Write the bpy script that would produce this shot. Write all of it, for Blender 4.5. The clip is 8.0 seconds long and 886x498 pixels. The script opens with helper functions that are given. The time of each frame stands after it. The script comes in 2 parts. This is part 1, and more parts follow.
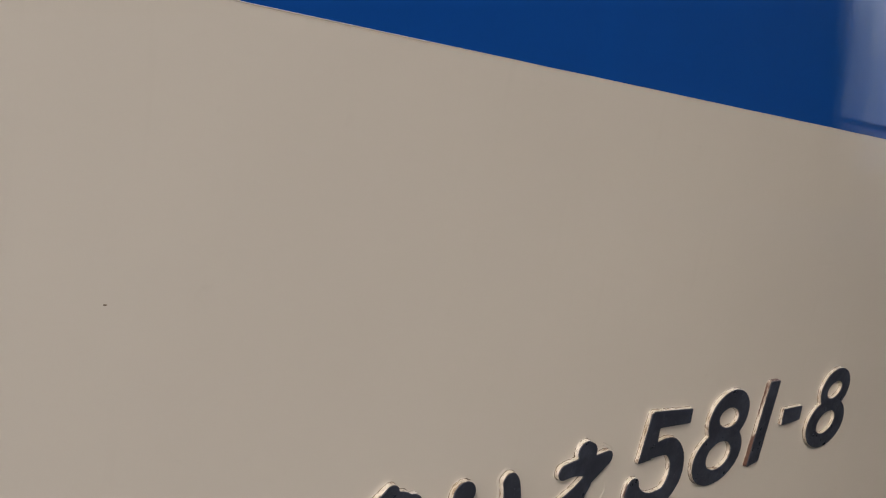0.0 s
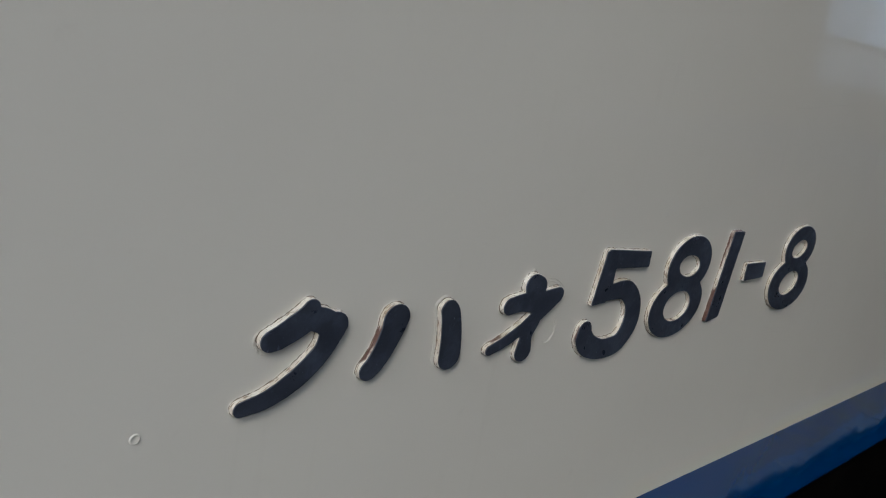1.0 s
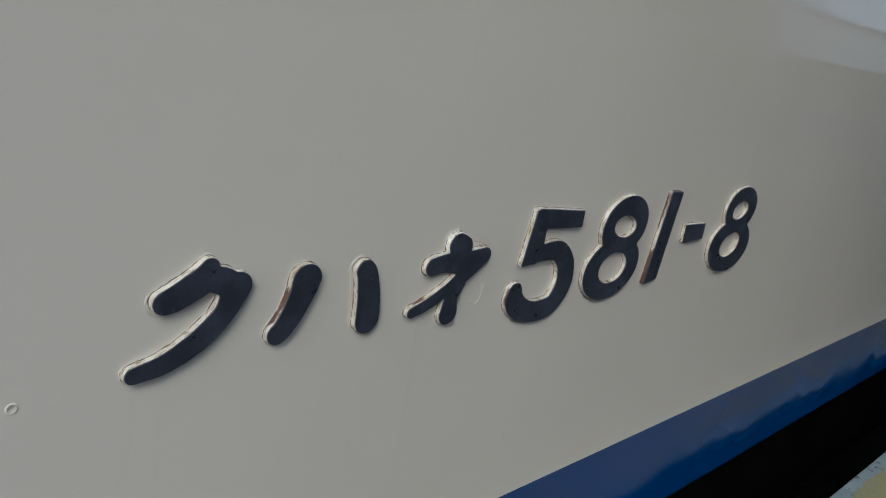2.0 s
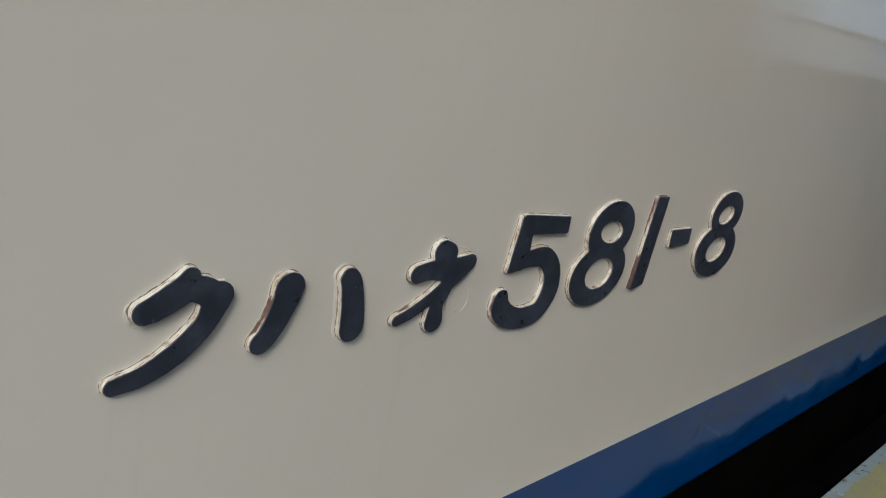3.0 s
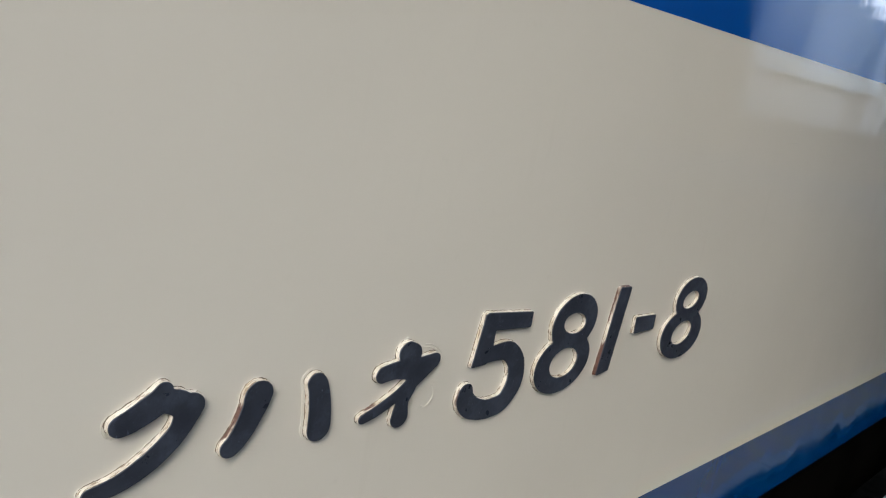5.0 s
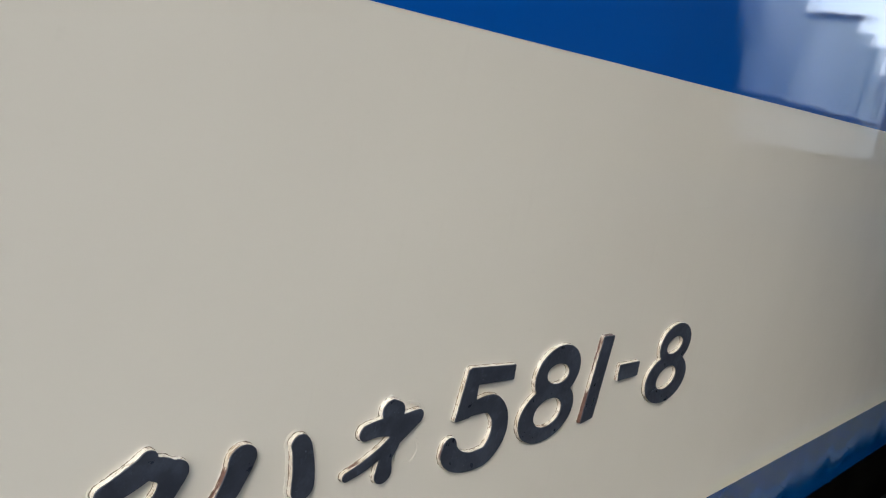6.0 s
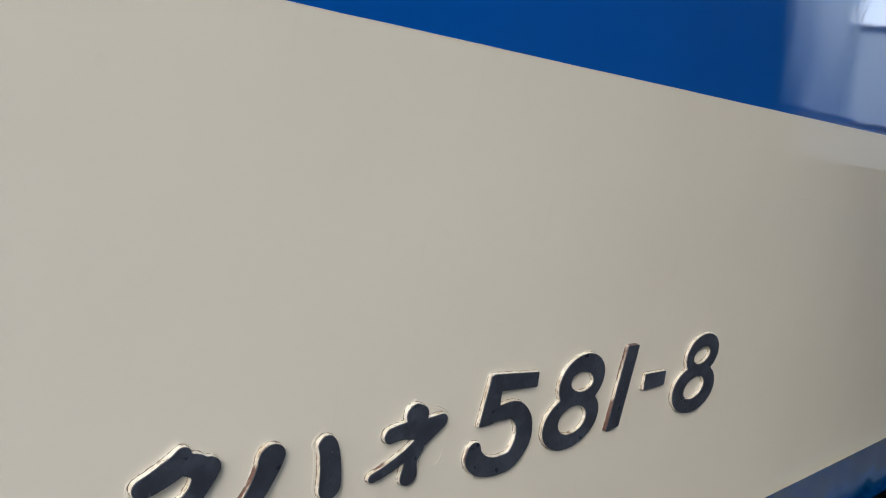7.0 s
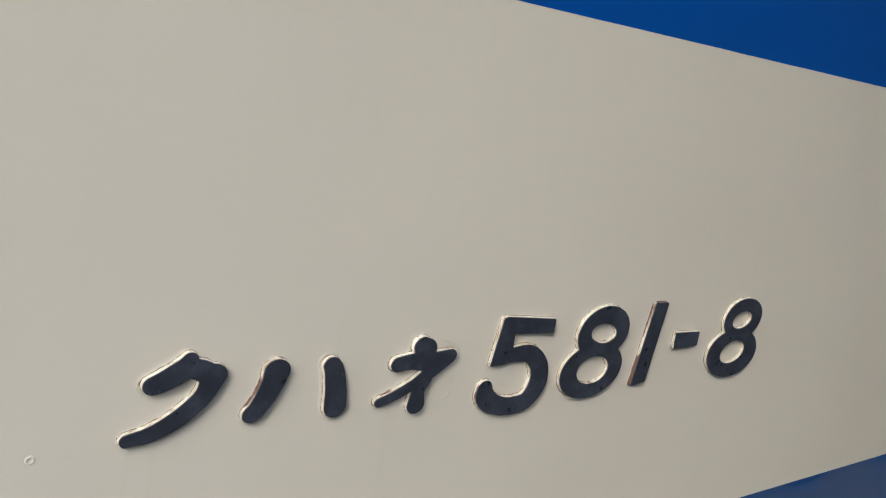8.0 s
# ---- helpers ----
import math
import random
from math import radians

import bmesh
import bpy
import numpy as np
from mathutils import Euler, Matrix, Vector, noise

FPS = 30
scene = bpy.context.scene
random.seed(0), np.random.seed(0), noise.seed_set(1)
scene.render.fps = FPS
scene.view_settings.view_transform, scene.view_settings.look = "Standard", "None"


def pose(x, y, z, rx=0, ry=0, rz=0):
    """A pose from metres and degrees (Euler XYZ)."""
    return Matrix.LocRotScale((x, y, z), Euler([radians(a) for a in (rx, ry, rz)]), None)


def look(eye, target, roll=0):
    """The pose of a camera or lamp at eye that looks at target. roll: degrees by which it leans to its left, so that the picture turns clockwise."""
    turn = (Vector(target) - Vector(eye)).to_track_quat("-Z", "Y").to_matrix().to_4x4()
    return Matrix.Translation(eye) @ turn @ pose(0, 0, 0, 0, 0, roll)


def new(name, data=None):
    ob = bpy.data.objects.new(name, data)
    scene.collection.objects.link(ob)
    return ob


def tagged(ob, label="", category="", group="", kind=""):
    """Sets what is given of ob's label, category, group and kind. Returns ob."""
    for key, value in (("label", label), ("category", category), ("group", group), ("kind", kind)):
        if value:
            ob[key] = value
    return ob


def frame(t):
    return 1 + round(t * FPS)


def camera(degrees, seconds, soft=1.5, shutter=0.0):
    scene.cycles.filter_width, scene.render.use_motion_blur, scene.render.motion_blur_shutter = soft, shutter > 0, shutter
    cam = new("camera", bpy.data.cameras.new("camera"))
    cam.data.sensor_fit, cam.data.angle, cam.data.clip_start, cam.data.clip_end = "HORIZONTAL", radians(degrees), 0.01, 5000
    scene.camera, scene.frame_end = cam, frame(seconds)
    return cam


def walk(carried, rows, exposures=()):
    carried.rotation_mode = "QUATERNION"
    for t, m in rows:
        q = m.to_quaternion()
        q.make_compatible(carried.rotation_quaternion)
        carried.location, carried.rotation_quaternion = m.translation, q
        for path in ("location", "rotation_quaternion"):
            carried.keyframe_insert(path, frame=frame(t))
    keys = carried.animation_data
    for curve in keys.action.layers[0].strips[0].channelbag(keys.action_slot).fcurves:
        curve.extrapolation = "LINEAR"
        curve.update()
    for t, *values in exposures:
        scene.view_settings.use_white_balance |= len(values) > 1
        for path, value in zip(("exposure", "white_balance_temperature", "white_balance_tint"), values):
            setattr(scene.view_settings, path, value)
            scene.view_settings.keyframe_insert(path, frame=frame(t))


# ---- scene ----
cam = camera(53.21, 8.0, soft=1.1)
PATH = [
    (0, (-0.9290, -0.5616, 0.9725), (0.2130, 0.6360, 0.6825), 9.34),
    (0.5, (-0.8920, -0.5480, 0.9045), (0.2532, 0.6231, 0.5310), 9.71),
    (1, (-0.8407, -0.5384, 0.8564), (0.3437, 0.5723, 0.4251), 10.59),
    (1.5, (-0.8019, -0.5472, 0.8421), (0.4114, 0.5161, 0.3736), 11.10),
    (3, (-0.7760, -0.5417, 0.8434), (0.4691, 0.4882, 0.3837), 11.02),
    (3.5, (-0.7760, -0.5541, 0.8589), (0.4686, 0.4913, 0.4340), 10.78),
    (4, (-0.7810, -0.5608, 0.8764), (0.4693, 0.4860, 0.4723), 11.03),
    (4.5, (-0.7874, -0.5747, 0.8917), (0.4652, 0.4774, 0.5090), 10.80),
    (6, (-0.7959, -0.6042, 0.9570), (0.4634, 0.4617, 0.6399), 10.26),
    (6.5, (-0.7962, -0.6127, 0.9642), (0.4694, 0.4541, 0.6769), 9.42),
    (7, (-0.8082, -0.6528, 0.9567), (0.3938, 0.4841, 0.6649), 9.12),
    (7.5, (-0.7870, -0.7177, 0.9500), (0.2824, 0.5209, 0.5697), 11.13),
    (8, (-0.7548, -0.7796, 0.9451), (0.2830, 0.4895, 0.5780), 10.17),
]
EXPOSURES = [
    (0.0, 0.67, 7450, 18), (0.5, 0.38, 6250, 9), (1.0, 0.36, 6150, 9), (1.5, 0.40, 6000, 8),
    (3.0, 0.62, 6550, 9), (3.5, 0.74, 6600, 9), (4.5, 0.95, 6650, 9), (6.0, 1.13, 6620, 9), (8.0, 1.12, 6780, 10),
]
walk(cam, [(t, look(eye, target, roll)) for t, eye, target, roll in PATH], EXPOSURES)

# ---- sky and sun: a hazy sun over the platform, slanting along the train's side ----
SUN_AZIMUTH, SUN_HEIGHT = radians(-122), radians(38)
world = bpy.data.worlds.new("sky")
scene.world = world
world.use_nodes = True
wn, wl = world.node_tree.nodes, world.node_tree.links
sky = wn.new("ShaderNodeTexSky")
sky.sky_type, sky.sun_disc = "NISHITA", False
sky.sun_elevation, sky.sun_rotation = SUN_HEIGHT, SUN_AZIMUTH
sky.dust_density = 6.0
wn["Background"].inputs["Strength"].default_value = 0.15
# a bright hazy veil, whitest towards the horizon all round
place, height = wn.new("ShaderNodeTexCoord"), wn.new("ShaderNodeSeparateXYZ")
wl.new(place.outputs["Generated"], height.inputs[0])
haze = wn.new("ShaderNodeMapRange")
haze.interpolation_type = "SMOOTHSTEP"
haze.inputs["From Min"].default_value, haze.inputs["From Max"].default_value = 0.0, 0.5
haze.inputs["To Min"].default_value, haze.inputs["To Max"].default_value = 2.0, 1.25
wl.new(height.outputs["Z"], haze.inputs["Value"])
tone = wn.new("ShaderNodeVectorMath")
tone.operation = "SCALE"
tone.inputs[0].default_value = (6.9, 8.4, 10.65)
wl.new(haze.outputs["Result"], tone.inputs["Scale"])
veil = wn.new("ShaderNodeMix")
veil.data_type = "RGBA"
veil.inputs[0].default_value = 0.7
wl.new(sky.outputs[0], veil.inputs[6])
wl.new(tone.outputs[0], veil.inputs[7])
wl.new(veil.outputs[2], wn["Background"].inputs["Color"])
sun = new("sun", bpy.data.lights.new("sun", "SUN"))
sun.data.energy, sun.data.angle, sun.data.color = 0.75, radians(14), (1.0, 0.955, 0.90)
toward = Vector((math.sin(SUN_AZIMUTH) * math.cos(SUN_HEIGHT), math.cos(SUN_AZIMUTH) * math.cos(SUN_HEIGHT), math.sin(SUN_HEIGHT)))
sun.matrix_world = look(toward * 30, (0, 0, 0))


# ---- materials ----
def material(name):
    m = bpy.data.materials.new(name)
    m.use_nodes = True
    return m, m.node_tree.nodes, m.node_tree.links, m.node_tree.nodes["Principled BSDF"]


def coords(nodes, links, scale=(1, 1, 1)):
    c, mp = nodes.new("ShaderNodeTexCoord"), nodes.new("ShaderNodeMapping")
    mp.inputs["Scale"].default_value = scale
    links.new(c.outputs["Object"], mp.inputs["Vector"])
    return mp.outputs[0]


def noise_tex(nodes, links, vector, scale, detail=4.0, rough=0.55):
    n = nodes.new("ShaderNodeTexNoise")
    n.inputs["Scale"].default_value, n.inputs["Detail"].default_value, n.inputs["Roughness"].default_value = scale, detail, rough
    links.new(vector, n.inputs["Vector"])
    return n.outputs["Fac"]


def ramp(nodes, links, fac, stops):
    r = nodes.new("ShaderNodeValToRGB")
    while len(r.color_ramp.elements) < len(stops):
        r.color_ramp.elements.new(0.5)
    for e, (p, c) in zip(r.color_ramp.elements, stops):
        e.position, e.color = p, (*c, 1)
    links.new(fac, r.inputs[0])
    return r.outputs[0]


def mix(nodes, links, fac, a, b):
    n = nodes.new("ShaderNodeMix")
    n.data_type = "RGBA"
    for value, socket in ((fac, n.inputs[0]), (a, n.inputs[6]), (b, n.inputs[7])):
        if isinstance(value, (int, float)):
            socket.default_value = value
        elif isinstance(value, tuple):
            socket.default_value = (*value, 1)
        else:
            links.new(value, socket)
    return n.outputs[2]


def bump(nodes, links, height, strength, distance, below=None):
    b = nodes.new("ShaderNodeBump")
    b.inputs["Strength"].default_value, b.inputs["Distance"].default_value = strength, distance
    links.new(height, b.inputs["Height"])
    if below:
        links.new(below, b.inputs["Normal"])
    return b.outputs[0]


def gloss_paint(name, colour, other, dirt, rough=0.42, wave=0.0010, index=1.7, dull=0.015, pitch=5.0, brush=1.0):
    """Old brushed gloss paint on slightly wavy sheet steel."""
    m, n, l, p = material(name)
    v = coords(n, l)
    broad = noise_tex(n, l, v, 1.7, 3)
    fine = noise_tex(n, l, v, 38, 5)
    streak = noise_tex(n, l, coords(n, l, (9, 9, 0.8)), 4, 4)
    c = mix(n, l, ramp(n, l, broad, [(0.35, (0, 0, 0)), (0.7, (1, 1, 1))]), colour, other)
    c = mix(n, l, ramp(n, l, streak, [(0.62, (0, 0, 0)), (0.85, (0.12, 0.12, 0.12))]), c, dirt)
    c = mix(n, l, ramp(n, l, fine, [(0.66, (0, 0, 0)), (0.8, (0.10, 0.10, 0.10))]), c, dirt)
    l.new(c, p.inputs["Base Color"])
    p.inputs["Roughness"].default_value = rough
    p.inputs["Specular IOR Level"].default_value = 0.0
    p.inputs["Coat Weight"].default_value, p.inputs["Coat IOR"].default_value = 1.0, index
    wiped = ramp(n, l, noise_tex(n, l, coords(n, l, (1, 1, 0.35)), 6, 4), [(0.42, (0, 0, 0)), (0.72, (1, 1, 1))])
    gloss = ramp(n, l, fine, [(0.3, (dull, dull, dull)), (0.8, (dull * 3, dull * 3, dull * 3))])
    l.new(mix(n, l, wiped, gloss, (dull * 5, dull * 5, dull * 5)), p.inputs["Coat Roughness"])
    b = bump(n, l, noise_tex(n, l, coords(n, l, (1, 1, 0.6)), pitch, 1.5), 1.0, wave)
    b = bump(n, l, noise_tex(n, l, coords(n, l, (2.2, 2.2, 0.7)), 30, 2), 1.0, 0.00003 * brush, b)
    b = bump(n, l, noise_tex(n, l, coords(n, l, (1, 1, 0.5)), 75, 3), 1.0, 0.000025 * brush, b)
    b = bump(n, l, noise_tex(n, l, v, 260, 2), 1.0, 0.000012, b)
    l.new(b, p.inputs["Normal"])
    l.new(b, p.inputs["Coat Normal"])
    return m


def rough_stuff(name, a, b, scale, rough=0.9, relief=0.002, spots=None, shine=0.3):
    m, n, l, p = material(name)
    v = coords(n, l)
    c = mix(n, l, ramp(n, l, noise_tex(n, l, v, scale, 5), [(0.3, (0, 0, 0)), (0.7, (1, 1, 1))]), a, b)
    fine = noise_tex(n, l, v, scale * 14, 4)
    if spots:
        c = mix(n, l, ramp(n, l, fine, [(0.58, (0, 0, 0)), (0.68, (1, 1, 1))]), c, spots)
    l.new(c, p.inputs["Base Color"])
    p.inputs["Roughness"].default_value, p.inputs["Specular IOR Level"].default_value = rough, shine
    l.new(bump(n, l, fine, 0.8, relief), p.inputs["Normal"])
    return m


CREAM = gloss_paint("cream gloss paint", (0.668, 0.63, 0.542), (0.638, 0.60, 0.517), (0.40, 0.36, 0.29), 0.42, 0.0015, 1.52)
BLUE = gloss_paint("blue gloss paint", (0.0, 0.072, 0.34), (0.0, 0.065, 0.31), (0.0, 0.065, 0.20), 0.5, brush=1.8)
# Same paint as BLUE; the dimmer light low down is in its colour.
SKIRT_BLUE = gloss_paint("blue gloss paint on dented skirt, darkened for low light", (0.0, 0.047, 0.19), (0.0, 0.041, 0.17), (0.0, 0.04, 0.13), 0.5, 0.0065, 1.42, 0.03, 3.2)
ROOF = gloss_paint("grey roof paint", (0.22, 0.23, 0.24), (0.18, 0.19, 0.20), (0.08, 0.08, 0.08), 0.7)
# The shade of the gap under the train is put into this near-black.
BLACK = rough_stuff("near-black with gap shade painted in", (0.002, 0.002, 0.002), (0.005, 0.0045, 0.004), 6, 0.9, 0.001, None, 0.0)
CONCRETE = rough_stuff("weathered platform concrete", (0.165, 0.215, 0.22), (0.22, 0.27, 0.28), 3, 0.9, 0.0015, (0.08, 0.08, 0.08), 0.03)
ASPHALT = rough_stuff("grey platform asphalt", (0.025, 0.032, 0.040), (0.036, 0.044, 0.053), 2, 0.95, 0.003, (0.050, 0.058, 0.066), 0.0)
YELLOW = rough_stuff("worn yellow road paint", (0.27, 0.25, 0.10), (0.21, 0.205, 0.15), 11, 0.8, 0.001, (0.24, 0.24, 0.22), 0.03)
# Ballast colour also holds the shade that lies beneath the car.
BALLAST = rough_stuff("oily ballast with shade in its colour", (0.012, 0.011, 0.010), (0.022, 0.02, 0.018), 8, 0.95, 0.02, None, 0.0)
GROUND = rough_stuff("dry ground", (0.16, 0.15, 0.12), (0.22, 0.20, 0.17), 0.4, 0.95, 0.01)
WHITE_WALL, wall_nodes, wall_links, wall_shader = material("streaked white render")
wall_links.new(ramp(wall_nodes, wall_links, noise_tex(wall_nodes, wall_links, coords(wall_nodes, wall_links, (2.2, 2.2, 0.12)), 1.6, 5), [(0.34, (0.32, 0.42, 0.49)), (0.62, (0.54, 0.66, 0.77))]), wall_shader.inputs["Base Color"])
wall_shader.inputs["Roughness"].default_value = 0.9
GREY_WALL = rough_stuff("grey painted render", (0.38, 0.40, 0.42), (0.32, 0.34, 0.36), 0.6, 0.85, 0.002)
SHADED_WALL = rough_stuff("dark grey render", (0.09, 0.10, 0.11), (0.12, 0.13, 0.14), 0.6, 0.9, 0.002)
DARK_WALL = rough_stuff("dark stained boards", (0.010, 0.010, 0.010), (0.018, 0.016, 0.014), 1.5, 0.95, 0.002, None, 0.0)
DARK_TRIM = rough_stuff("dark metal trim", (0.04, 0.045, 0.05), (0.06, 0.06, 0.065), 3, 0.6, 0.001)
RAIL = rough_stuff("rusty rail steel", (0.10, 0.06, 0.04), (0.16, 0.11, 0.08), 9, 0.6, 0.001)


def enamel():
    """Old brushed-on navy enamel: faded blotches, rubbed spots, a few fine scratches and pale specks."""
    m, n, l, p = material("dark navy letter enamel")
    v = coords(n, l)
    c = mix(n, l, ramp(n, l, noise_tex(n, l, v, 45, 4), [(0.4, (0, 0, 0)), (0.7, (1, 1, 1))]), (0.023, 0.027, 0.038), (0.036, 0.042, 0.057))
    faded = ramp(n, l, noise_tex(n, l, v, 24, 6, 0.7), [(0.50, (0, 0, 0)), (0.66, (0.9, 0.9, 0.9))])
    c = mix(n, l, faded, c, (0.052, 0.063, 0.087))
    rubbed = ramp(n, l, noise_tex(n, l, v, 75, 6, 0.7), [(0.60, (0, 0, 0)), (0.70, (0.7, 0.7, 0.7))])
    c = mix(n, l, rubbed, c, (0.075, 0.092, 0.125))
    scratch = ramp(n, l, noise_tex(n, l, coords(n, l, (9, 1, 1)), 55, 3), [(0.70, (0, 0, 0)), (0.74, (0.6, 0.6, 0.6))])
    c = mix(n, l, scratch, c, (0.10, 0.12, 0.16))
    speck = ramp(n, l, noise_tex(n, l, v, 190, 3), [(0.71, (0, 0, 0)), (0.75, (0.8, 0.8, 0.8))])
    l.new(mix(n, l, speck, c, (0.17, 0.20, 0.26)), p.inputs["Base Color"])
    l.new(ramp(n, l, noise_tex(n, l, v, 60, 5), [(0.3, (0.26, 0.26, 0.26)), (0.8, (0.5, 0.5, 0.5))]), p.inputs["Roughness"])
    p.inputs["Specular IOR Level"].default_value = 0.5
    b = bump(n, l, noise_tex(n, l, v, 40, 3), 0.5, 0.0004)
    l.new(bump(n, l, noise_tex(n, l, v, 160, 4), 0.6, 0.00025, b), p.inputs["Normal"])
    return m


def worn_edge(name, rust):
    m, n, l, p = material(name)
    v = coords(n, l)
    c = mix(n, l, ramp(n, l, noise_tex(n, l, v, 60, 4), [(0.35, (0, 0, 0)), (0.7, (1, 1, 1))]), (0.68, 0.63, 0.54), (0.48, 0.41, 0.31))
    layer = ramp(n, l, noise_tex(n, l, coords(n, l, (1, 6, 1)), 120, 5, 0.65), [(0.54, (0, 0, 0)), (0.60, (0.9, 0.9, 0.9))])
    c = mix(n, l, layer, c, (0.20, 0.13, 0.075))
    if rust:
        patch = ramp(n, l, noise_tex(n, l, coords(n, l, (1, 2, 0.5)), 22, 4), [(0.62 - rust, (0, 0, 0)), (0.68 - rust, (0.95, 0.95, 0.95))])
        c = mix(n, l, patch, c, (0.075, 0.022, 0.011))
    l.new(c, p.inputs["Base Color"])
    p.inputs["Roughness"].default_value = 0.42
    l.new(bump(n, l, noise_tex(n, l, v, 260, 5), 1.0, 0.0012), p.inputs["Normal"])
    return m


ENAMEL = enamel()
EDGE = worn_edge("chipped cream letter edge", 0.02)
EDGE_PATCH = worn_edge("chipped letter edge with rust patches", 0.045)
EDGE_RUST = worn_edge("rust stained letter edge", 0.24)
CRACK = rough_stuff("dirty crack in the paint", (0.06, 0.045, 0.03), (0.26, 0.21, 0.15), 60, 0.8, 0.0005)


# ---- mesh helpers ----
def mesh_object(name, bm, mat, parent=None, label="", smooth=False):
    me = bpy.data.meshes.new(name)
    bmesh.ops.recalc_face_normals(bm, faces=bm.faces)
    bm.to_mesh(me)
    bm.free()
    me.materials.append(mat)
    if smooth:
        for poly in me.polygons:
            poly.use_smooth = True
    ob = new(name, me)
    ob.parent = parent
    if label:
        ob["label"] = label
    return ob


def part(name, bm, mat, parent, label="", smooth=False):
    return mesh_object(name, bm, mat, parent, label, smooth)


def box(bm, x0, y0, z0, x1, y1, z1, bevel=0.0):
    made = bmesh.ops.create_cube(bm, size=1, matrix=Matrix.Translation(((x0 + x1) / 2, (y0 + y1) / 2, (z0 + z1) / 2)) @ Matrix.Diagonal((x1 - x0, y1 - y0, z1 - z0, 1)))
    if bevel:
        edges = {e for v in made["verts"] for e in v.link_edges}
        bmesh.ops.bevel(bm, geom=list(edges), offset=bevel, segments=2, affect="EDGES", profile=0.5)
    return bm


def boxed(*a, **k):
    return box(bmesh.new(), *a, **k)


def prism(profile, x0, x1, steps=1, closed=False):
    """A run of (y, z) points drawn along x."""
    bm = bmesh.new()
    rings = []
    for i in range(steps + 1):
        x = x0 + (x1 - x0) * i / steps
        rings.append([bm.verts.new((x, y, z)) for y, z in profile])
    count = len(profile)
    for a, b in zip(rings, rings[1:]):
        for j in range(count if closed else count - 1):
            k = (j + 1) % count
            bm.faces.new((a[j], a[k], b[k], b[j]))
    if closed:
        bm.faces.new(rings[0])
        bm.faces.new(rings[-1][::-1])
    return bm


def tube(points, radius, sides=6):
    bm = bmesh.new()
    rings = []
    pts = [Vector(p) for p in points]
    for i, p in enumerate(pts):
        d = (pts[min(i + 1, len(pts) - 1)] - pts[max(i - 1, 0)]).normalized()
        a = d.cross(Vector((0, 1, 0))).normalized()
        b = d.cross(a)
        r = radius * (0.35 + 0.65 * math.sin(math.pi * (i + 0.3) / (len(pts) - 0.4)))
        rings.append([bm.verts.new(p + r * (a * math.cos(t) + b * math.sin(t))) for t in (2 * math.pi * k / sides for k in range(sides))])
    for u, w in zip(rings, rings[1:]):
        for j in range(sides):
            bm.faces.new((u[j], u[(j + 1) % sides], w[(j + 1) % sides], w[j]))
    bm.faces.new(rings[0]), bm.faces.new(rings[-1][::-1])
    return bm


# ---- ground, track and platform ----
bm = bmesh.new()
bmesh.ops.create_grid(bm, x_segments=8, y_segments=8, size=900, matrix=Matrix.Translation((0, 0, -1.12)))
tagged(mesh_object("ground", bm, GROUND), "dry bare ground round the tracks", "ground", kind="structure")
bm = prism([(-0.35, -1.115), (-0.2, -0.95), (3.1, -0.95), (3.6, -1.115)], -30, 30, 1, True)
tagged(mesh_object("track_bed", bm, BALLAST), "oily ballast bed, colour darkened for the shade under the train", "track bed", kind="structure")
for y in (0.91, 1.98):
    bm = prism([(y - 0.06, -0.95), (y + 0.06, -0.95), (y + 0.02, -0.92), (y + 0.035, -0.80), (y - 0.035, -0.80), (y - 0.02, -0.92)], -30, 30, 1, True)
    tagged(mesh_object("rail", bm, RAIL), "rusty steel rail on the dark ballast", "rail", "rails under the train", kind="structure")

platform = tagged(mesh_object("platform", boxed(-40, -7.0, -1.11, 16, -0.326, -0.004), ASPHALT), "blue-grey asphalt station platform with a concrete edge", "platform", kind="structure")
# Concrete coloured near-black to carry the shade below the coping.
part("edge_wall", boxed(-40, -0.326, -1.11, 16, -0.20, -0.032), BLACK, platform, "concrete wall under the platform edge, shade painted in as black")

platform.location = (0, 0.0165, -0.036)

# ---- train: body ----
X0, X1 = -12.0, 6.0
Z_SKIRT, Z_STRIPE, Z_BAND, Z_TOP, Z_EAVE = 0.055, 0.2431, 1.0104, 1.86, 2.30
WIDE = 2.89
train = new("train_car")
tagged(train, "cream and blue sleeper train car with raised dark number letters", "train car")

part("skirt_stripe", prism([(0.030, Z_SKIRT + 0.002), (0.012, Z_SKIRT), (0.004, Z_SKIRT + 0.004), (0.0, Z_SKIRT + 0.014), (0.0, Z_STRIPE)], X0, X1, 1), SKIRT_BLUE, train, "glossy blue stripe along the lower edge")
part("side_panel", prism([(0.0, Z_STRIPE), (0.0, Z_BAND)], X0, X1, 1), CREAM, train, "glossy cream painted steel side panel")
part("window_band", prism([(0.0, Z_BAND), (0.0, Z_TOP)], X0, X1, 1), BLUE, train, "glossy deep blue band on the side")
part("paint_step", tube([(X0 + 0.01 + 0.06 * k, 0.0, Z_BAND + 0.0005 * noise.noise((k * 0.7, 0, 9))) for k in range(299)], 0.0005, 5), CREAM, train, "thin raised paint edge under the blue band", smooth=True)
part("upper_panel", prism([(0.0, Z_TOP), (0.02, Z_TOP + 0.25), (0.08, Z_EAVE)], X0, X1, 1), CREAM, train, "cream upper side panel")
arch = [(WIDE / 2 - (WIDE / 2 - 0.08) * math.cos(a), Z_EAVE + 0.75 * math.sin(a) ** 0.9) for a in (math.pi * i / 16 for i in range(17))]
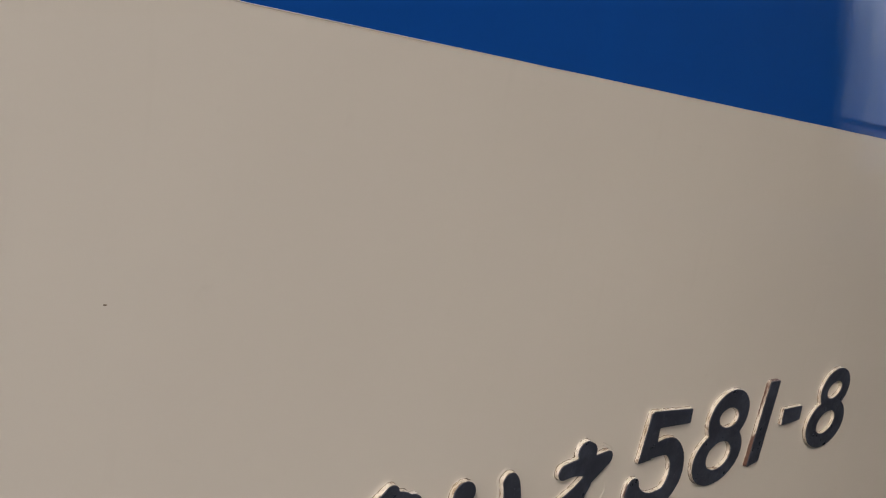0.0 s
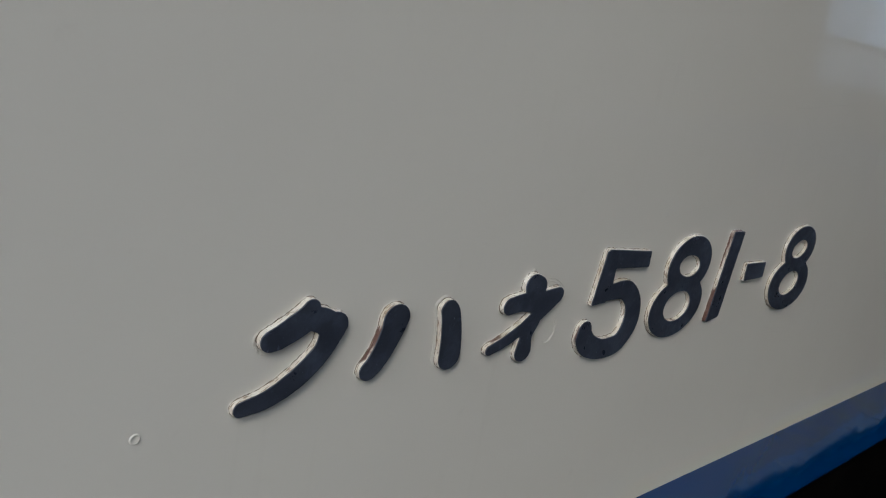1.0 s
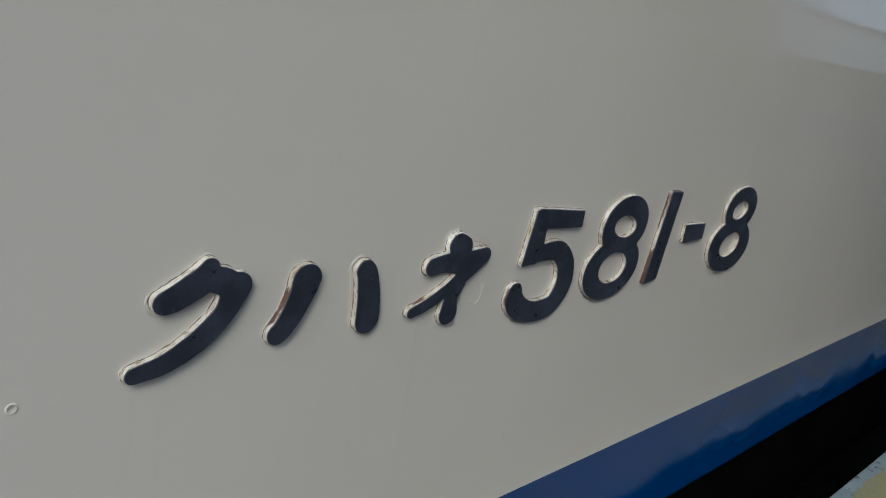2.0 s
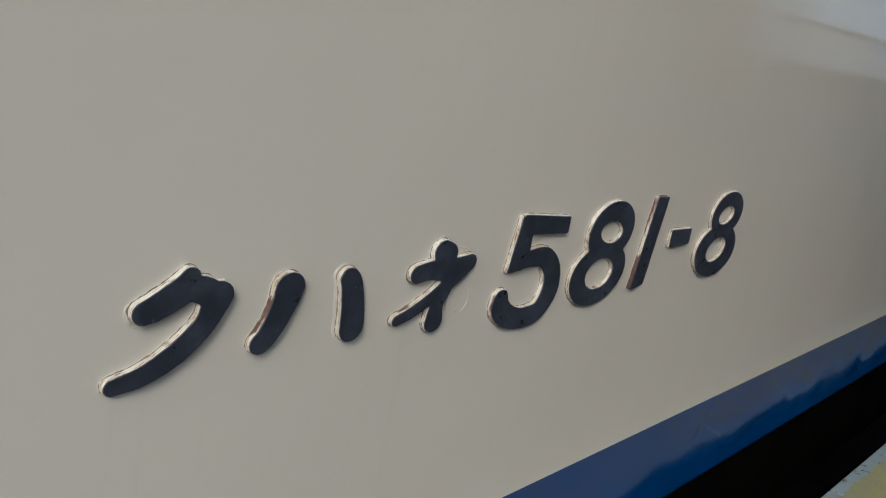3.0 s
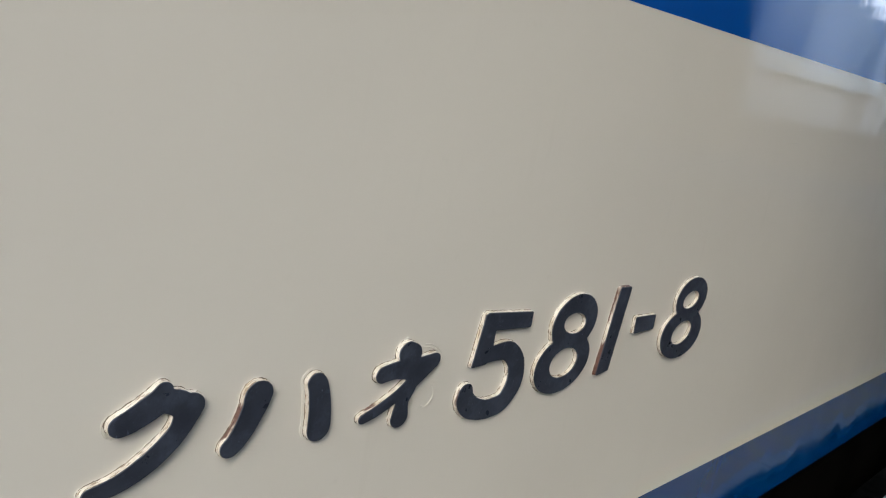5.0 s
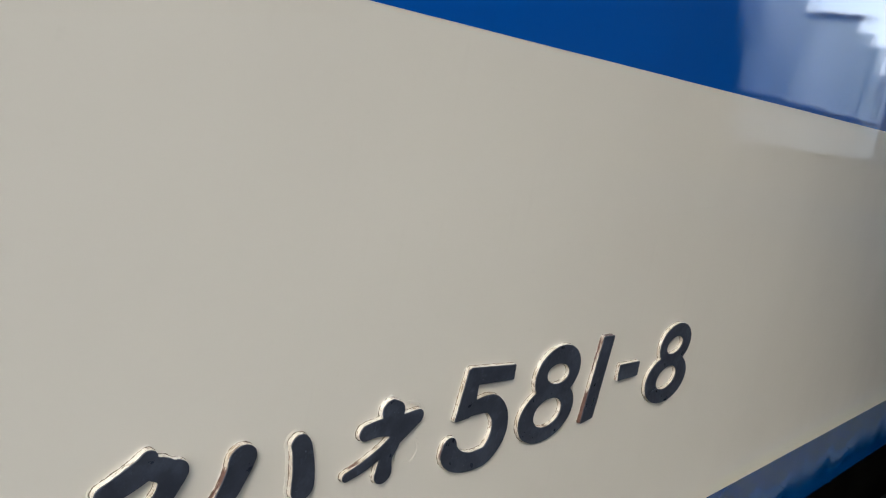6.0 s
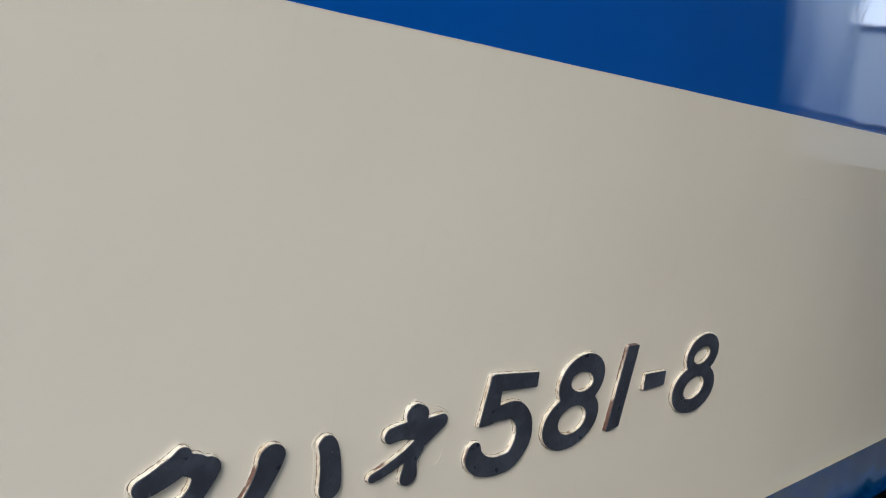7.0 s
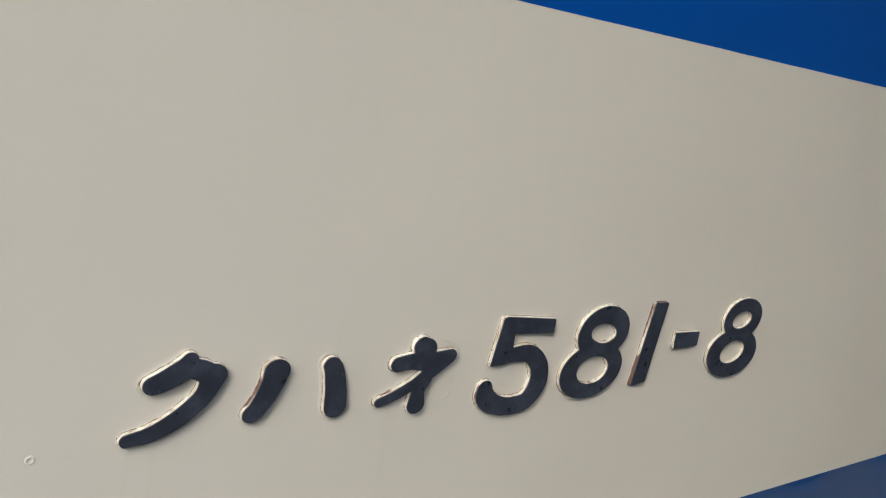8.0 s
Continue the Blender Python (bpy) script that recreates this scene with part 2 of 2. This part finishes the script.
part("roof", prism(arch, X0, X1, 1), ROOF, train, "rounded grey roof")
part("far_side", prism([(WIDE - 0.08, Z_EAVE), (WIDE, Z_TOP), (WIDE, Z_SKIRT)], X0, X1, 1), CREAM, train)
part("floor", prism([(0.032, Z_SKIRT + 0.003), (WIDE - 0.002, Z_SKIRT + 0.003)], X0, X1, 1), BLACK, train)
for x in (X0, X1):
    bm = bmesh.new()
    bm.faces.new([bm.verts.new((x, y, z)) for y, z in [(0.002, Z_SKIRT + 0.005), (0.002, Z_TOP)] + arch + [(WIDE - 0.002, Z_TOP), (WIDE - 0.002, Z_SKIRT + 0.005)]])
    part("end_wall", bm, CREAM, train)
# Black box added behind the skirt in place of the gap's deep shade.
part("gap_shade_box", boxed(X0 + 0.2, 0.07, -0.30, X1 - 0.2, 0.30, Z_SKIRT - 0.012, bevel=0.01), BLACK, train, "black box added to keep the gap dark")
part("underframe_box", boxed(-7.5, 0.32, -0.62, 0.2, WIDE - 0.32, Z_SKIRT - 0.03, bevel=0.03), BLACK, train, "black equipment box with underfloor shade in its colour")


def bogie(x):
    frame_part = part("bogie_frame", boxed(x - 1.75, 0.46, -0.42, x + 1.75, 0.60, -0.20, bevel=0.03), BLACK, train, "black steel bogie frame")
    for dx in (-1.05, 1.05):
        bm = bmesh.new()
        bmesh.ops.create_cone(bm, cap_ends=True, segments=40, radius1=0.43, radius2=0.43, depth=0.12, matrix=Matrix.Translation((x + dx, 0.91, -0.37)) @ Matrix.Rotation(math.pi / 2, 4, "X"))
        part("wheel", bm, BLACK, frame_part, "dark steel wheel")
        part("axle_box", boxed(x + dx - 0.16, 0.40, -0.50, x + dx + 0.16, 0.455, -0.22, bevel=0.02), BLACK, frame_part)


bogie(2.6)
bogie(-9.2)


# ---- train: raised number letters, drawn as joined round strokes, rings and bars ----
def capsule(points, smooth=6):
    """Distance to a thick stroke: (x, z, radius) stations with a smooth line through them."""
    p = np.array(points, float)
    q = np.vstack([2 * p[0] - p[1], p, 2 * p[-1] - p[-2]])
    run = []
    for i in range(1, len(q) - 2):
        for k in range(smooth):
            t = k / smooth
            run.append(0.5 * (2 * q[i] + (q[i + 1] - q[i - 1]) * t + (2 * q[i - 1] - 5 * q[i] + 4 * q[i + 1] - q[i + 2]) * t * t + (3 * q[i] - q[i - 1] - 3 * q[i + 1] + q[i + 2]) * t ** 3))
    run.append(p[-1])

    def dist(x, z):
        best = np.full(np.shape(x), 1e9)
        for a, b in zip(run, run[1:]):
            dx, dz = b[0] - a[0], b[1] - a[1]
            h = np.clip(((x - a[0]) * dx + (z - a[1]) * dz) / (dx * dx + dz * dz + 1e-9), 0, 1)
            best = np.minimum(best, np.hypot(x - a[0] - h * dx, z - a[1] - h * dz) - (a[2] + h * (b[2] - a[2])))
        return best
    return dist


def ellipse(cx, cz, a, b, tilt=0):
    c, s = math.cos(radians(tilt)), math.sin(radians(tilt))

    def dist(x, z):
        u, w = (x - cx) * c + (z - cz) * s, -(x - cx) * s + (z - cz) * c
        k0, k1 = np.hypot(u / a, w / b), np.hypot(u / a ** 2, w / b ** 2) + 1e-9
        return k0 * (k0 - 1) / k1
    return dist


def polygon(points, rounded=2.5):
    p = np.array(points, float)
    centre = p.mean(axis=0)
    p = p + (centre - p) / np.linalg.norm(centre - p, axis=1, keepdims=True) * rounded * 1.3

    def dist(x, z):
        d, sign = np.full(np.shape(x), 1e18), np.ones(np.shape(x))
        for (ax, az), (bx, bz) in zip(p, np.roll(p, 1, axis=0)):
            ex, ez, wx, wz = bx - ax, bz - az, x - ax, z - az
            h = np.clip((wx * ex + wz * ez) / (ex * ex + ez * ez), 0, 1)
            d = np.minimum(d, (wx - ex * h) ** 2 + (wz - ez * h) ** 2)
            c1, c2, c3 = z >= az, z < bz, ex * wz > ez * wx
            sign = np.where((c1 & c2 & c3) | (~c1 & ~c2 & ~c3), -sign, sign)
        return sign * np.sqrt(d) - rounded
    return dist


def union(*shapes):
    return lambda x, z: np.minimum.reduce([s(x, z) for s in shapes])


def without(shape, *holes):
    return lambda x, z: np.maximum.reduce([shape(x, z)] + [-h(x, z) for h in holes])


def contours(shape, x0, x1, z0, z1, step=1.0):
    """Closed outlines of a shape, by marching squares."""
    xs, zs = np.arange(x0, x1 + step, step), np.arange(z0, z1 + step, step)
    gx, gz = np.meshgrid(xs, zs, indexing="ij")
    v = shape(gx, gz)
    inside = v < 0
    links = {}

    def crossing(key):
        i, j, d = key
        a, b = v[i, j], v[i + (d == 0), j + (d == 1)]
        t = a / (a - b)
        return (xs[i] + (t * step if d == 0 else 0), zs[j] + (t * step if d == 1 else 0))
    for i, j in zip(*np.nonzero((inside[:-1, :-1] != inside[1:, :-1]) | (inside[:-1, :-1] != inside[:-1, 1:]) | (inside[1:, 1:] != inside[1:, :-1]) | (inside[1:, 1:] != inside[:-1, 1:]))):
        i, j = int(i), int(j)
        ring = [(i, j, 0, inside[i, j] != inside[i + 1, j]), (i + 1, j, 1, inside[i + 1, j] != inside[i + 1, j + 1]), (i, j + 1, 0, inside[i, j + 1] != inside[i + 1, j + 1]), (i, j, 1, inside[i, j] != inside[i, j + 1])]
        cut = [r[:3] for r in ring if r[3]]
        for a, b in zip(cut[::2], cut[1::2]):
            links.setdefault(a, []).append(b)
            links.setdefault(b, []).append(a)
    loops, used = [], set()
    for first in links:
        if first in used:
            continue
        loop, here = [], first
        while here is not None and here not in used:
            used.add(here)
            loop.append(crossing(here))
            here = next((k for k in links[here] if k not in used), None)
        if len(loop) > 8:
            loops.append(np.array(loop))
    return loops


def spaced(loop, gap):
    closed = np.vstack([loop, loop[:1]])
    length = np.concatenate([[0], np.cumsum(np.hypot(*np.diff(closed, axis=0).T))])
    at = np.linspace(0, length[-1], max(12, int(length[-1] / gap)), endpoint=False)
    return np.column_stack([np.interp(at, length, closed[:, 0]), np.interp(at, length, closed[:, 1])])


def placed(x, z):
    """Where a point of the lettering drawing comes to lie: the row leans and widens a little along its way."""
    return 1.1 + 1.1004 * x + 0.0223 * z + 0.0000076 * x * x + 0.0001309 * x * z, 1.0118 * z - 3.2 + 0.002 * x + 0.0000072 * x * z


def slab(shape, bounds, levels, ragged=0.0):
    """A solid with the shape's outline. levels: (outset, depth) in mm from the wall outwards; the last one is filled."""
    bm = bmesh.new()
    rims = []
    for loop in contours(shape, *bounds):
        pts = spaced(loop, 1.6)
        e = 0.4
        g = np.column_stack([shape(pts[:, 0] + e, pts[:, 1]) - shape(pts[:, 0] - e, pts[:, 1]), shape(pts[:, 0], pts[:, 1] + e) - shape(pts[:, 0], pts[:, 1] - e)])
        g = (g + np.roll(g, 1, 0) + np.roll(g, -1, 0))
        g /= np.linalg.norm(g, axis=1, keepdims=True) + 1e-9
        before = None
        for out, depth in levels:
            ring = []
            for (x, z), (nx, nz) in zip(pts, g):
                w = 0.5 * ragged * noise.noise((x * 0.09, z * 0.09, depth + 3.0)) + 0.7 * ragged * noise.noise((x * 0.35, z * 0.35, depth)) + 0.3 * ragged * noise.noise((x * 0.8, z * 0.8, depth))
                px, pz = placed(x + nx * (out + w), z + nz * (out + w))
                ring.append(bm.verts.new((px / 1000, -depth / 1000, 0.5 + pz / 1000)))
            if before:
                for k in range(len(ring)):
                    m = (k + 1) % len(ring)
                    bm.faces.new((before[k], before[m], ring[m], ring[k]))
            before = ring
        rims += [bm.edges.get((before[k], before[(k + 1) % len(before)])) for k in range(len(before))]
    bmesh.ops.triangle_fill(bm, edges=rims, use_beauty=True)
    return bm


def letter(name, label, shape, bounds, edge=EDGE, bead=None):
    plate = part(name, slab(shape, bounds, [(0.3, -0.2), (0.25, 2.0), (0.1, 3.0), (0.25, 4.2), (-0.2, 5.2), (-0.9, 5.5)], 0.8), edge, train, label)
    part("face", slab(shape, bounds, [(-0.2, 5.0), (-0.1, 5.9), (-0.35, 6.3), (-0.9, 6.5)], 0.35), ENAMEL, plate, "dark navy painted face")
    part("paint_bead", slab(bead or shape, bounds, [(1.7, -0.3), (1.5, 0.2), (1.2, 0.4), (0.9, 0.25), (-1.0, 0.2)], 1.5), CREAM, plate, "cream paint built up round the edge")
    part("crack_line", slab(shape, bounds, [(0.9, -0.2), (0.8, 0.35), (0.4, 0.6), (-0.6, 0.6)], 1.2), CRACK, plate, "dirty crack between letter and paint")
    return plate


def digit_eight(upper, lower, hole_high, hole_low):
    return without(union(ellipse(*upper), ellipse(*lower)), ellipse(*hole_high), ellipse(*hole_low))


letter("letter_ku", "raised katakana letter with chipped cream edges", union(
    capsule([(-406.4, 86.6, 9.8), (-397.8, 89.7, 11), (-379.5, 100.5, 11.7), (-374, 110.4, 8)]),
    capsule([(-373.1, 101.2, 10.2), (-361.6, 97.6, 11.3), (-350.2, 89.4, 11.4)]),
    capsule([(-350.3, 91.5, 12.9), (-356.6, 74.7, 10.2), (-365.4, 62.8, 9.9), (-382, 48.2, 9.8), (-404.6, 36, 8.6), (-426.6, 31.1, 6.9)])), (-450, -320, 10, 135))
letter("letter_ha_stroke", "raised slanting stroke of a katakana letter", capsule([(-286.5, 89, 14.2), (-288.8, 79, 12.8), (-296, 61, 11.4), (-303.4, 48.5, 10.6), (-308.7, 43, 9.9)]), (-335, -255, 10, 125), EDGE_PATCH)
upright = [(-226, 90.2, 9.9), (-222.8, 84, 11.1), (-218.6, 67, 12.3), (-216.2, 49, 13.2), (-215.6, 40, 13.3)]
letter("letter_ha_stroke", "raised upright stroke of a katakana letter with scuffed face", capsule(upright), (-255, -190, 10, 125), bead=union(capsule(upright), capsule([(x - 2.4, z + 0.6, r) for x, z, r in upright])))
letter("letter_ne", "raised katakana letter with a rounded head", union(
    capsule([(-115, 103, 12.4), (-109.6, 98.9, 13.7)]),
    capsule([(-144.1, 83.1, 9.6), (-126.5, 85.1, 10.3), (-108, 83, 11.6)]),
    capsule([(-106, 82, 12), (-90, 86, 9.5), (-75.6, 87.5, 9.4)]),
    capsule([(-161.6, 37.4, 5.7), (-141.3, 44.4, 6.6), (-118, 56.4, 7.2), (-98.8, 69.7, 9.2), (-78.8, 84.6, 9)]),
    capsule([(-111.6, 28.6, 12), (-111.6, 45, 9.2), (-105.3, 60, 9.6)])), (-185, -55, 5, 130))
letter("digit_five", "raised dark number five with chipped cream edges", union(
    polygon([(-3, 132.7), (79, 125.3), (80, 107), (12, 110.4)], 1.5),
    polygon([(-5, 132.6), (13.5, 129.6), (18, 84), (10, 68), (-12.5, 67)], 1.5),
    capsule([(8, 78.5, 9), (28, 81.3, 11), (48, 79.4, 12.3), (64.5, 65, 13.4), (71.2, 47, 14.8), (69.5, 29.5, 15.4), (56.6, 12.4, 13.8), (38.2, 8.6, 13.2), (20.2, 9.4, 12.9), (0.6, 16.2, 13.6), (-11.3, 27.3, 13.6), (-13.4, 37.6, 11.2)])), (-45, 105, -20, 145))
letter("digit_eight", "raised dark number eight with chipped cream edges", digit_eight(
    (171.2, 100, 46.6, 39.6, -1), (164.9, 44.3, 56.8, 41.3, 2), (171.3, 99.2, 24, 14, -10), (166.4, 45.1, 28.7, 20.4, -2)), (90, 235, -10, 150))
letter("digit_one", "raised dark number one with a rust-stained edge", polygon([(262, 141), (285.5, 140), (278.5, 14), (253, 10.5)], 2.5), (240, 300, -5, 155), EDGE_RUST)
letter("dash", "short raised dark dash", polygon([(320.5, 88.6), (375, 87.2), (377, 65.4), (323.5, 64.3)], 2), (305, 390, 50, 100))
letter("digit_eight", "raised dark number eight with a worn face", digit_eight(
    (474, 102.2, 46.2, 35.5, -4.5), (471.2, 44.4, 62, 41.6, -6), (471.6, 100.9, 23, 14.2, 4), (470.3, 46.2, 28.7, 19, 4)), (395, 550, -10, 150))

# ---- train: small marks on the paint ----
bm = bmesh.new()
for k in range(24):
    a0, a1 = 2 * math.pi * k / 24, 2 * math.pi * (k + 1) / 24
    rows = [[bm.verts.new((-0.5527 + r * math.cos(a), -d, 0.5185 + r * math.sin(a))) for r, d in ((0.0046, 0.0), (0.0039, 0.0008), (0.0031, 0.0008), (0.0023, 0.0001), (0.0003, 0.0002))] for a in (a0, a1)]
    for j in range(4):
        bm.faces.new((rows[0][j], rows[0][j + 1], rows[1][j + 1], rows[1][j]))
bmesh.ops.remove_doubles(bm, verts=bm.verts, dist=0.0001)
part("rivet", bm, CREAM, train, "small painted-over rivet ring", smooth=True)


def ridge(name, points, radius, label="", mat=CREAM):
    part(name, tube([(x, -0.0002, z) for x, z in points], radius), mat, train, label, smooth=True)


def arc(cx, cz, r, a0, a1, n=14, flat=1.0):
    return [(cx + r * math.cos(radians(a0 + (a1 - a0) * i / n)), cz + flat * r * math.sin(radians(a0 + (a1 - a0) * i / n))) for i in range(n + 1)]


def brushed(cx, cz, r, a0, a1, count, seed, flat=1.0):
    """A smear of dried paint: short uneven strokes strewn along an arc."""
    dice = random.Random(seed)
    for k in range(count):
        start = dice.uniform(a0, a1 - 25)
        run = arc(cx + dice.uniform(-0.0012, 0.0012), cz + dice.uniform(-0.0012, 0.0012), r * dice.uniform(0.82, 1.1), start, min(a1, start + dice.uniform(22, 60)), 9, flat)
        ridge("paint_drip", [(x + dice.uniform(-0.0004, 0.0004), z + dice.uniform(-0.0004, 0.0004)) for x, z in run], dice.uniform(0.0003, 0.0007), "dried curl of cream paint" if k == 0 else "")


brushed(-0.079, 0.5415, 0.0145, 215, 340, 9, 3)
brushed(-0.079, 0.5415, 0.0145, 330, 420, 3, 5)
brushed(-0.079, 0.5415, 0.0215, 165, 205, 2, 8)
brushed(-0.098, 0.563, 0.043, 38, 88, 8, 11, 0.92)
for x, z, r, a0, a1, count in ((-406.4, 86.6, 0.0128, 150, 265, 7), (-226, 90.2, 0.0142, 80, 190, 4), (-112, 101, 0.0158, 80, 170, 4)):
    px, pz = placed(x, z)
    brushed(px / 1000, 0.5 + pz / 1000, r, a0, a1, count, int(-x))
ridge("scratch", [(0.343, 0.816), (0.39, 0.813), (0.447, 0.817), (0.51, 0.823), (0.579, 0.831)], 0.00016, "faint raised paint scratch")
ridge("scratch", [(0.724, 0.861), (0.77, 0.865), (0.825, 0.868)], 0.00016)
for x, z, r in ((-0.693, 0.798, 0.0009), (-0.499, 0.436, 0.001), (0.932, 0.317, 0.0016)):
    bm = bmesh.new()
    bmesh.ops.create_icosphere(bm, subdivisions=2, radius=r, matrix=Matrix.Translation((x, 0, z)) @ Matrix.Diagonal((1.6, 0.4, 0.7, 1)))
    part("paint_blister", bm, CRACK if x < -0.6 else CREAM, train, "tiny blister in the paint", smooth=True)

# ---- beyond the platform: a dark boarded wall and a white building, which the paint mirrors ----
wall = tagged(new("wall_south"), "tall dark stained board wall along the platform", "wall", kind="structure")
part("boarding", boxed(-26, -8.5, -1.1, 17.9, -8.2, 4.3), DARK_WALL, wall)
bm = prism([(-8.15, 4.3), (-7.5, 0.6), (-7.5, -1.1), (-8.19, -1.1), (-8.19, 4.3)], 17.6, 17.89, 1, True)
part("wall_end", bm, DARK_WALL, wall, "sloping dark end board")
# Unseen canopy, added so that the train's side darkens towards +x.
canopy = new("shading_canopy")
tagged(canopy, "unseen dark canopy roof on slim posts, added to shade the train", "canopy")
part("roof", boxed(-1.35, -7.2, 3.3, 9.2, -0.35, 3.46, bevel=0.02), DARK_WALL, canopy)
for x in (-0.5, 8.4):
    part("post", boxed(x - 0.08, -6.88, -0.04, x + 0.08, -6.72, 3.3, bevel=0.015), DARK_WALL, canopy)


def standing(plan, z0, z1):
    """An upright block over a plan of (x, y) corners; a z1 may be given for each corner."""
    tops = z1 if isinstance(z1, (list, tuple)) else [z1] * len(plan)
    bm = bmesh.new()
    low = [bm.verts.new((x, y, z0)) for x, y in plan]
    high = [bm.verts.new((x, y, z)) for (x, y), z in zip(plan, tops)]
    for k in range(len(plan)):
        m = (k + 1) % len(plan)
        bm.faces.new((low[k], low[m], high[m], high[k]))
    bm.faces.new(low[::-1])
    bm.faces.new(high)
    return bm


building = new("white_building")
tagged(building, "pale rendered building with stepped roofline and dark ledge", "building")
part("tall_wall", standing([(18.0, -12.5), (18.0, -6.72), (24.0, -9.6), (24.0, -12.5)], 0.8, 6.2), WHITE_WALL, building)
part("low_wall", standing([(18.05, -6.72), (18.05, -5.62), (24.0, -8.4), (24.0, -9.6)], 0.8, 3.5), WHITE_WALL, building)
part("step_wall", standing([(18.1, -5.62), (18.1, -5.42), (24.0, -8.2), (24.0, -8.4)], 0.8, 3.25), WHITE_WALL, building)
part("far_wall", standing([(18.3, -5.42), (18.3, -4.98), (24.0, -7.7), (24.0, -8.2)], 0.8, 3.05), WHITE_WALL, building, "low pale wing")
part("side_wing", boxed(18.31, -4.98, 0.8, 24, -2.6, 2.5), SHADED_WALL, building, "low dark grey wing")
part("lower_wall", standing([(17.96, -8.15), (17.96, -4.98), (18.0, -4.98), (18.0, -8.15)], 0.8, [1.82, 1.47, 1.47, 1.82]), GREY_WALL, building, "grey painted lower wall")
bm = prism([(17.9, 0.0), (18.0, 0.0), (18.0, 0.075), (17.9, 0.06)], 0.0, 3.2, 1, True)
bm.transform(Matrix(((0, 1, 0, 0), (1, 0, 0, -8.15), (-0.11, 0, 1, 1.82), (0, 0, 0, 1))))
part("ledge", bm, DARK_TRIM, building, "dark narrow ledge across the wall")
part("downpipe", boxed(17.86, -5.34, 0.8, 17.95, -5.24, 1.52, bevel=0.02), DARK_TRIM, building, "dark downpipe on the lower wall")
part("plinth", boxed(18.1, -12.4, -1.11, 23.9, -2.7, 0.8), DARK_TRIM, building)
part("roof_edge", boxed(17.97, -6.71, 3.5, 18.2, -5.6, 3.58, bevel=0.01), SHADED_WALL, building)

# ---- platform edge: slabs and the worn yellow line ----
slab_mesh = None
for k in range(40):
    x = -12.0 + 0.6 * k
    if slab_mesh is None:
        ob = part("coping_slab", boxed(0.003, -0.324, -0.030, 0.597, -0.1465, 0.0, bevel=0.005), CONCRETE, platform)
        slab_mesh = ob.data
    else:
        ob = new("coping_slab", slab_mesh)
        ob.parent = platform
    ob.location = (x, 0, 0)
bm = bmesh.new()
last = None
for k in range(1201):
    x = -5.0 + 9.0 * k / 1200
    near = -0.176 + 0.008 * noise.noise((x * 9, 0, 0)) + 0.007 * noise.noise((x * 40, 1, 0)) + 0.003 * noise.noise((x * 160, 2, 0))
    far = -0.29 + 0.006 * noise.noise((x * 9, 5, 0))
    row = [bm.verts.new((x, near, 0.0012)), bm.verts.new((x, far, 0.0012))]
    if last:
        bm.faces.new((last[0], last[1], row[1], row[0]))
    last = row
part("yellow_line", bm, YELLOW, platform, "worn yellow warning line")
